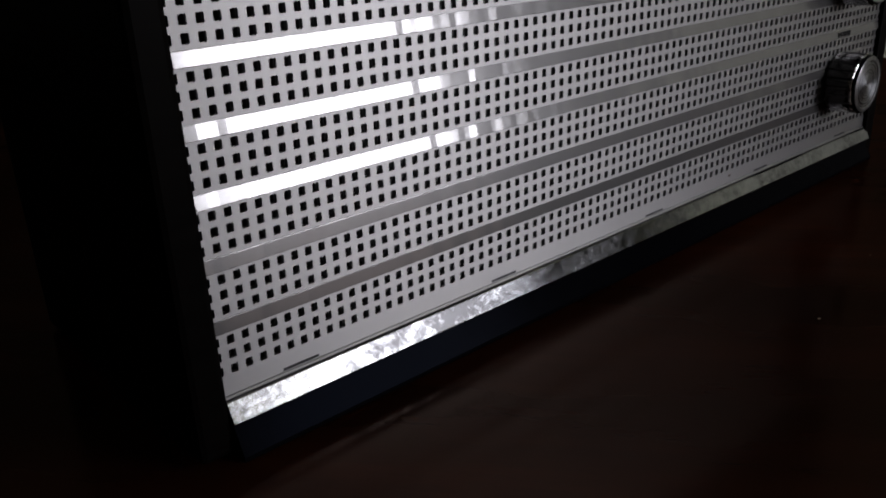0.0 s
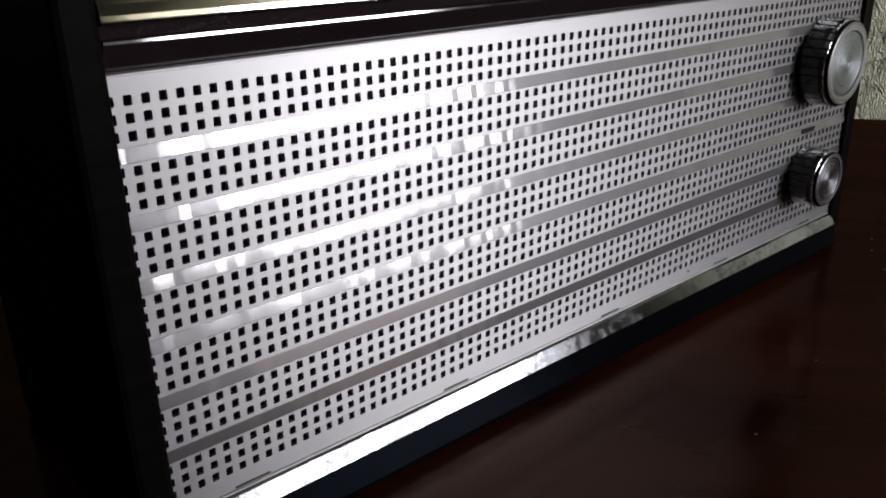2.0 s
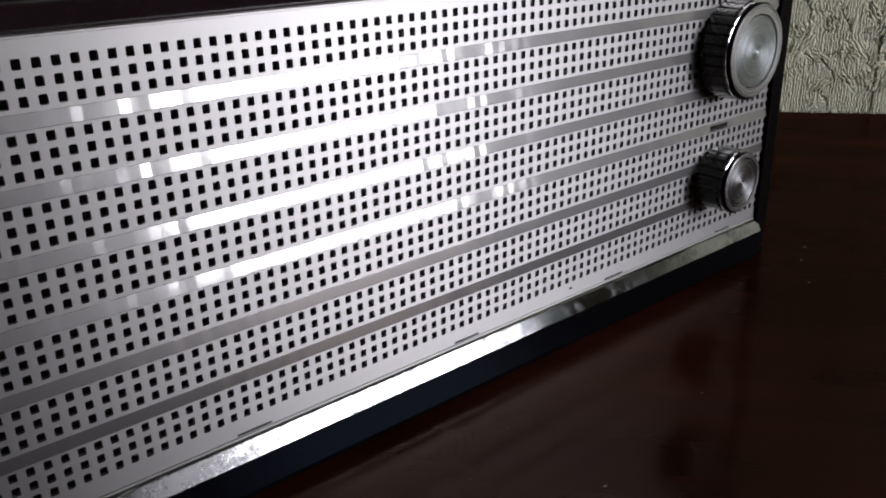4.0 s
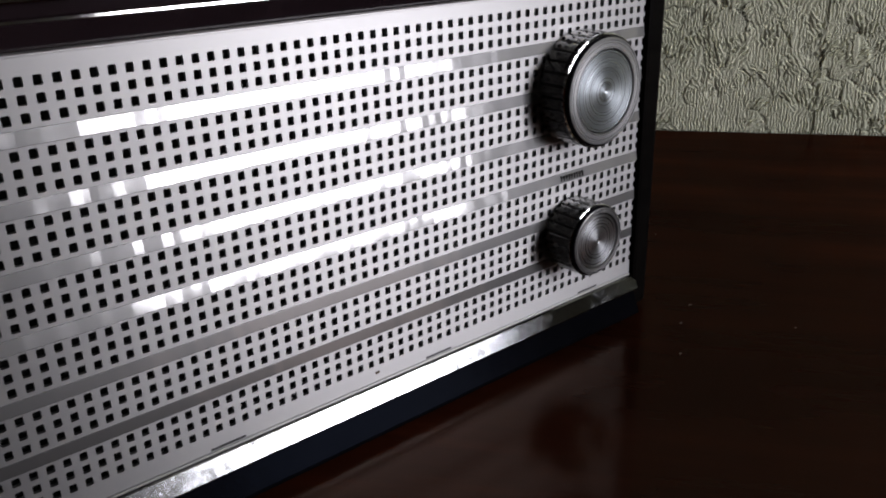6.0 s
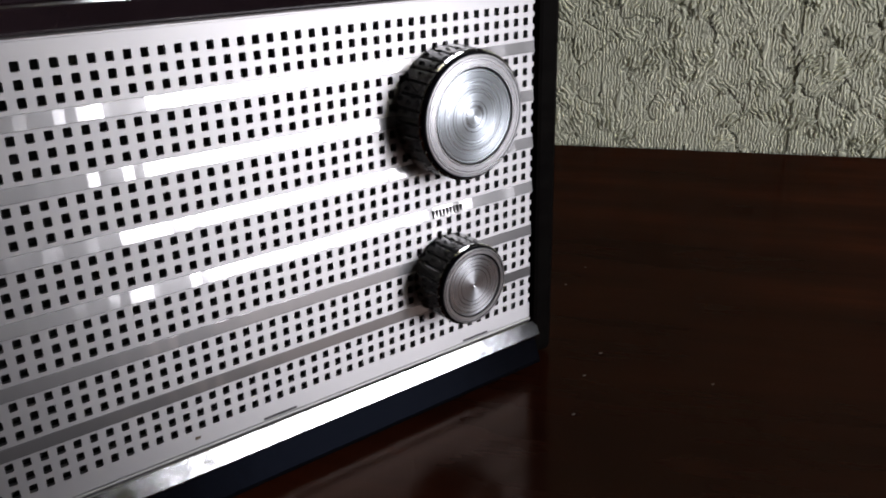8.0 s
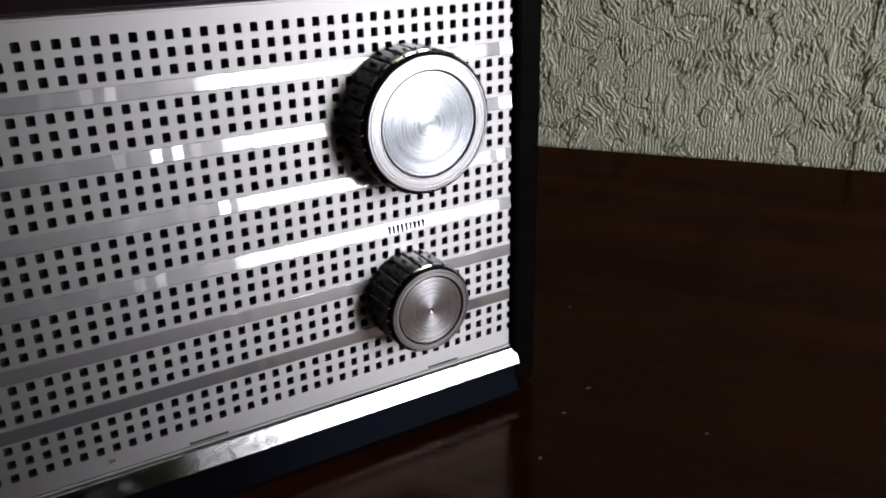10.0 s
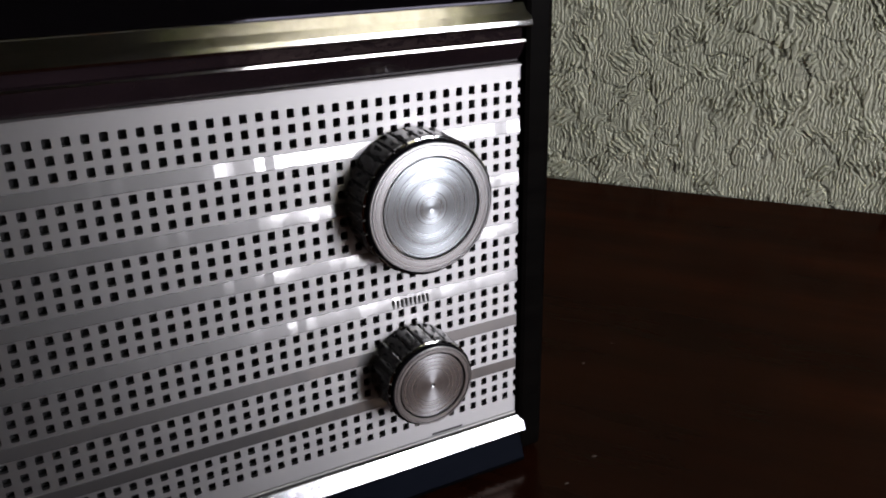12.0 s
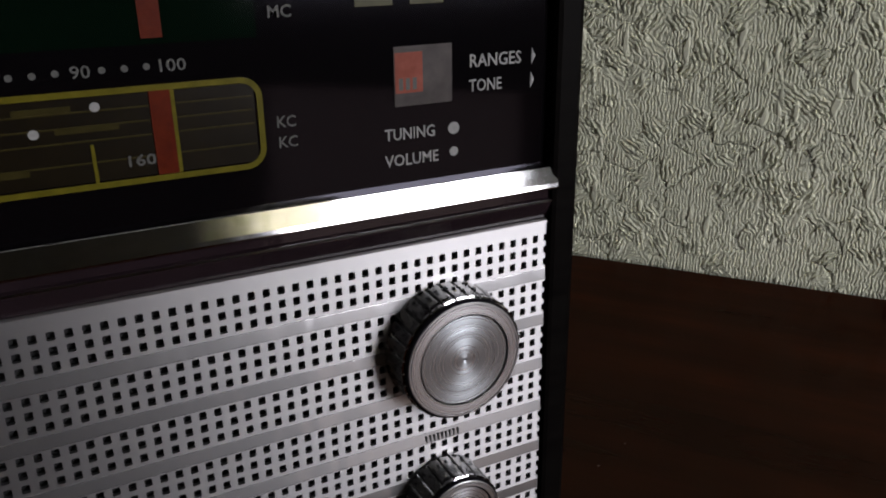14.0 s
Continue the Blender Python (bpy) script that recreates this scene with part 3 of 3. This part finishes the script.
def lettering(text, x, z, height, parent, material=LETTER, width=None):
    """Printed letters standing on the dial, from their lower left corner."""
    cu = bpy.data.curves.new("text", "FONT")
    cu.body, cu.size, cu.extrude, cu.offset, cu.resolution_u = text, height * 1.38 * P, 0.02 * P, 0.012 * P, 2
    tmp = new("text", cu)
    bpy.context.view_layer.update()
    me = bpy.data.meshes.new_from_object(tmp.evaluated_get(bpy.context.evaluated_depsgraph_get()))
    bpy.data.objects.remove(tmp)
    wide = max(v.co.x for v in me.vertices) - min(v.co.x for v in me.vertices)
    s = width * P / wide if width else 1.0
    me.transform(Matrix.Diagonal((s, 1, 1, 1)))
    me.transform(pose(0, 0, 0, 90, 0, 0))
    me.transform(Matrix.Translation(g(x, 0.46, z)))
    me.materials.clear()
    me.materials.append(material)
    ob = new("lettering", me)
    ob.parent = parent
    ob.matrix_parent_inverse = parent.matrix_world.inverted()
    return ob


def dot(x, z, r, parent, n=14, material=LETTER, name="dot", tri=False):
    bm = bmesh.new()
    pts = [(x, z + 1.3 * r), (x + 0.7 * r, z), (x, z - 1.3 * r)] if tri else [(x + r * math.cos(2 * math.pi * k / n), z + r * math.sin(2 * math.pi * k / n)) for k in range(n)]
    a = [bm.verts.new(g(px, 0.44, pz)) for px, pz in pts]
    b = [bm.verts.new(g(px, 0.5, pz)) for px, pz in pts]
    m = len(pts)
    for k in range(m):
        bm.faces.new((a[k], a[(k + 1) % m], b[(k + 1) % m], b[k]))
    bm.faces.new(a)
    bmesh.ops.recalc_face_normals(bm, faces=bm.faces[:])
    return part(name, bm, material, parent)


def dial():
    face = part("dial_panel", gbox(X0 + 0.05, X1 - 0.02, 0.5, 1.2, 5.3, TOP - 2.25, 0.0), GLASS_BLACK, radio, "glossy black dial glass with printed scales")
    part("scale_field", gbox(4.0, 68.0, 0.46, 0.5, 16.6, 22.8), FIELD_GREEN, face, "dark green scale field")
    part("scale_frame", rounded_band(4.0, 68.0, 8.5, 14.3, 1.3, 0.36, 0.42), YELLOW, face, "yellow rounded outline of the scale")
    part("scale_tint", gbox(4.4, 67.5, 0.475, 0.5, 8.95, 13.9), SCALE_BROWN, face, "dark brown field behind the scale")
    for x in (77.15, 77.65, 78.15):
        part("print_bar", gbox(x, x + 0.3, 0.375, 0.4, 12.5, 13.3), FAINT, face)
    for z in (13.1, 12.25, 11.4, 10.1):
        part("scale_line", gbox(4.4, 67.4, 0.45, 0.5, z - 0.05, z + 0.05), DIM_YELLOW, face)
    for x, z0, z1 in ((58.0, 8.85, 11.15), (52.4, 8.85, 10.0), (46.0, 8.85, 11.15)):
        part("scale_line", gbox(x - 0.1, x + 0.1, 0.44, 0.5, z0, z1), YELLOW, face)
    for z0, z1 in ((8.9, 13.95), (16.95, 21.5)):
        part("pointer", gbox(61.4, 62.6, 0.4, 0.5, z0, z1), RED, face, "red tuning pointer")
    part("pointer_edge", gbox(62.6, 62.82, 0.39, 0.5, 8.9, 13.95), YELLOW, face)
    for x, z in ((54.43, 15.27), (55.58, 15.29), (56.73, 15.33), (59.13, 15.33), (60.32, 15.33), (61.52, 15.36), (58.45, 13.31), (55.12, 12.07)):
        dot(x, z, 0.2 if z > 14 else 0.28, face, material=FAINT if z > 14 else LETTER)
    lettering("90", 57.45, 14.98, 0.72, face, width=1.05, material=FAINT)
    lettering("100", 62.0, 15.0, 0.72, face, width=1.5, material=FAINT)
    lettering("160", 59.6, 9.6, 0.66, face, width=1.55, material=FAINT)
    for x0, x1, z in ((54.2, 57.2, 13.3), (56.2, 59.6, 12.1), (52.5, 54.6, 9.9)):
        part("print_bar", gbox(x0, x1, 0.46, 0.5, z - 0.19, z + 0.19), DIM_YELLOW, face)
    lettering("MC", 68.7, 17.7, 0.74, face, width=1.45, material=FAINT)
    lettering("KC", 68.75, 10.92, 0.74, face, width=1.2, material=FAINT)
    lettering("KC", 68.78, 9.6, 0.74, face, width=1.2, material=FAINT)
    lettering("TUNING", 76.04, 9.13, 0.82, face, width=3.72)
    lettering("VOLUME", 76.0, 7.3, 0.82, face, width=4.05)
    dot(81.24, 9.5, 0.44, face)
    dot(81.24, 7.82, 0.34, face)
    lettering("RANGES", 82.45, 13.62, 0.9, face, width=4.1)
    lettering("TONE", 82.45, 11.92, 0.86, face, width=2.6)
    dot(87.5, 14.05, 0.46, face, tri=True, name="arrow")
    dot(87.45, 12.36, 0.46, face, tri=True, name="arrow")
    win = part("band_window", gbox(76.82, 81.13, 0.42, 0.5, 11.4, 15.4, 0.03), WINDOW_GREY, face, "greyish band indicator window")
    part("indicator_drum", gbox(76.9, 78.9, 0.39, 0.42, 12.3, 15.0), WINDOW_RED, win, "reddish drum seen in the window")
    for x0, x1 in ((74.3, 76.9), (78.1, 80.55)):
        part("button_mark", gbox(x0, x1, 0.44, 0.5, 18.05, 20.3, 0.02), OLIVE, face, "olive printed mark")


def knob(name, x, z, r, ring_r, disc_r, depth, flutes, disc_mat, label):
    """A fluted black knob with a bright knurled edge, a satin ring and a turned metal disc; axis towards -y."""
    k = empty(name, g(x, 0, z))
    k.parent = radio
    k.matrix_parent_inverse = radio.matrix_world.inverted()
    k["label"] = label
    n = flutes * 8
    axis = Matrix.Translation(g(x, 0, z)) @ pose(0, 0, 0, 90, 0, 0)

    def groove(i, j):
        return 0.965 if j % 8 == 0 else (1.0 if j % 8 not in (1, 7) else 0.998)

    def piece(nm, bm, m, lab="", smooth=False):
        me = bpy.data.meshes.new(nm)
        bm.to_mesh(me)
        bm.free()
        me.materials.append(m)
        for f in me.polygons:
            f.use_smooth = smooth
        ob = new(nm, me)
        ob.matrix_world = axis
        ob.parent = k
        bpy.context.view_layer.update()
        ob.matrix_parent_inverse = k.matrix_world.inverted()
        if lab:
            ob["label"] = lab
        return ob

    d = depth
    piece("skirt", lathe([(r * 0.98, 0.05), (r * 1.035, 0.25), (r * 1.035, 0.55), (r * 1.02, d - 1.0), (r * 1.0, d - 0.62), (r * 0.97, d - 0.58), (0.3, d - 0.58)], n, groove), KNOB_BLACK, "glossy black metallic fluted skirt")
    piece("knurled_edge", lathe([(r * 0.95, d - 0.66), (r * 1.012, d - 0.64), (r * 1.015, d - 0.42), (r * 0.99, d - 0.38), (r * 0.9, d - 0.38)], n * 2, lambda i, j: 0.965 if j % 16 in (0, 1) else 1.0), BRIGHT_CHROME, "chrome knurled edge")
    piece("rim", lathe([(r * 0.95, d - 0.42), (r * 0.975, d - 0.36), (r * 0.985, d - 0.2), (r * 0.96, d - 0.06), (ring_r, d - 0.02), (ring_r - 0.05, d - 0.3)], 128), BLACK, "black rim", True)
    piece("ring", lathe([(ring_r + 0.02, d - 0.1), (ring_r, d + 0.0), (ring_r - 0.05, d + 0.03), (ring_r - 0.13, d + 0.03), (ring_r - 0.16, d - 0.06), (ring_r - 0.2, d - 0.06), (ring_r - 0.23, d + 0.03), (disc_r + 0.06, d + 0.03), (disc_r + 0.02, d - 0.01), (disc_r + 0.01, d - 0.3)], 128), RING, "satin bright metal ring")
    piece("disc", lathe([(0.0, d - 0.1), (0.12, d - 0.07), (0.22, d - 0.06), (disc_r * 0.6, d - 0.06), (disc_r - 0.1, d - 0.06), (disc_r - 0.12, d - 0.3)], 128), disc_mat, "turned aluminium disc")
    return k


cabinet()
grille()
trims()
dial()
knob("tuning_knob", 80.02, -6.87, 4.75, 4.5, 3.55, 3.4, 30, DISC_BIG, "large black fluted knob with turned metal face")
knob("volume_knob", 79.67, -20.5, 3.3, 3.1, 2.6, 3.6, 22, DISC_SMALL, "small black fluted knob with turned metal face")


# ---- small things ----
def dust():
    rng = random.Random(5)
    bm = bmesh.new()
    spots = [(90.3, -5.8), (85.1, -9.5), (97.7, -13.9), (108.0, 10.8), (94.4, -4.0), (102.9, 8.9), (57.8, -14.7), (42.3, -17.3)]
    for x, y in spots:
        s = rng.uniform(0.10, 0.2)
        a = rng.uniform(0, 3.14)
        c = g(x, y, TABLE)
        ring = [bm.verts.new(c + Vector((math.cos(a + k * 1.2566) * s * P * (1.6 if k % 2 else 0.8), math.sin(a + k * 1.2566) * s * P * 0.8, 0.0002))) for k in range(5)]
        tip = bm.verts.new(c + Vector((0, 0, 0.0005)))
        for k in range(5):
            bm.faces.new((ring[k], ring[(k + 1) % 5], tip))
    ob = part("dust_specks", bm, DUST)
    return tagged(ob, "pale specks of dust on the table", "dust", kind="stuff")


dust()


def curtain_cloth(name, stops, through_color, share):
    m = mat(name, stops[0][1], 0.8)
    tr = node(m, "ShaderNodeBsdfTranslucent", Color=(*through_color, 1))
    mx = node(m, "ShaderNodeMixShader", Fac=share)
    link(m, bsdf(m).outputs[0], mx.inputs[1])
    link(m, tr.outputs[0], mx.inputs[2])
    link(m, mx.outputs[0], m.node_tree.nodes["Material Output"].inputs["Surface"])
    link(m, ramp(m, noise_of(m, coords(m), 7.0, 2), stops), bsdf(m).inputs["Base Color"])
    return m


def curtain(material, y0, y1, off, low_of, label):
    """A gathered curtain that hangs from above the window down to low_of(column, y)."""
    bm = bmesh.new()
    cols, rows, grid = 160, 6, []
    for i in range(cols + 1):
        y = y0 + (y1 - y0) * i / cols
        line = []
        for j in range(rows + 1):
            v = j / rows
            fold = 0.016 * math.sin(i * 0.62 + 0.6 * math.sin(i * 0.13)) * (0.5 + 0.5 * v)
            line.append(bm.verts.new((ROOM_RIGHT - off + fold, y, 1.4 + (low_of(i, y) - 1.4) * v)))
        grid.append(line)
    for i in range(cols):
        for j in range(rows):
            bm.faces.new((grid[i][j], grid[i + 1][j], grid[i + 1][j + 1], grid[i][j + 1]))
    ob = part("curtain", bm, material, smooth=True)
    ob.matrix_world = ROOM
    return tagged(ob, label, "curtain")


VALANCE = curtain_cloth("yellow_green_cloth", [(0.35, (0.34, 0.4, 0.08)), (0.5, (0.46, 0.47, 0.24)), (0.65, (0.54, 0.5, 0.4))], (0.4, 0.37, 0.27), 0.42)
curtain(VALANCE, WIN_Y0 - 0.1, WIN_Y1 + 0.08, 0.06, lambda i, y: 0.84 + 0.03 * math.sin(i * 0.11) - (0.24 if y < -0.9 else 0.0), "short yellow-green curtain gathered over the window")
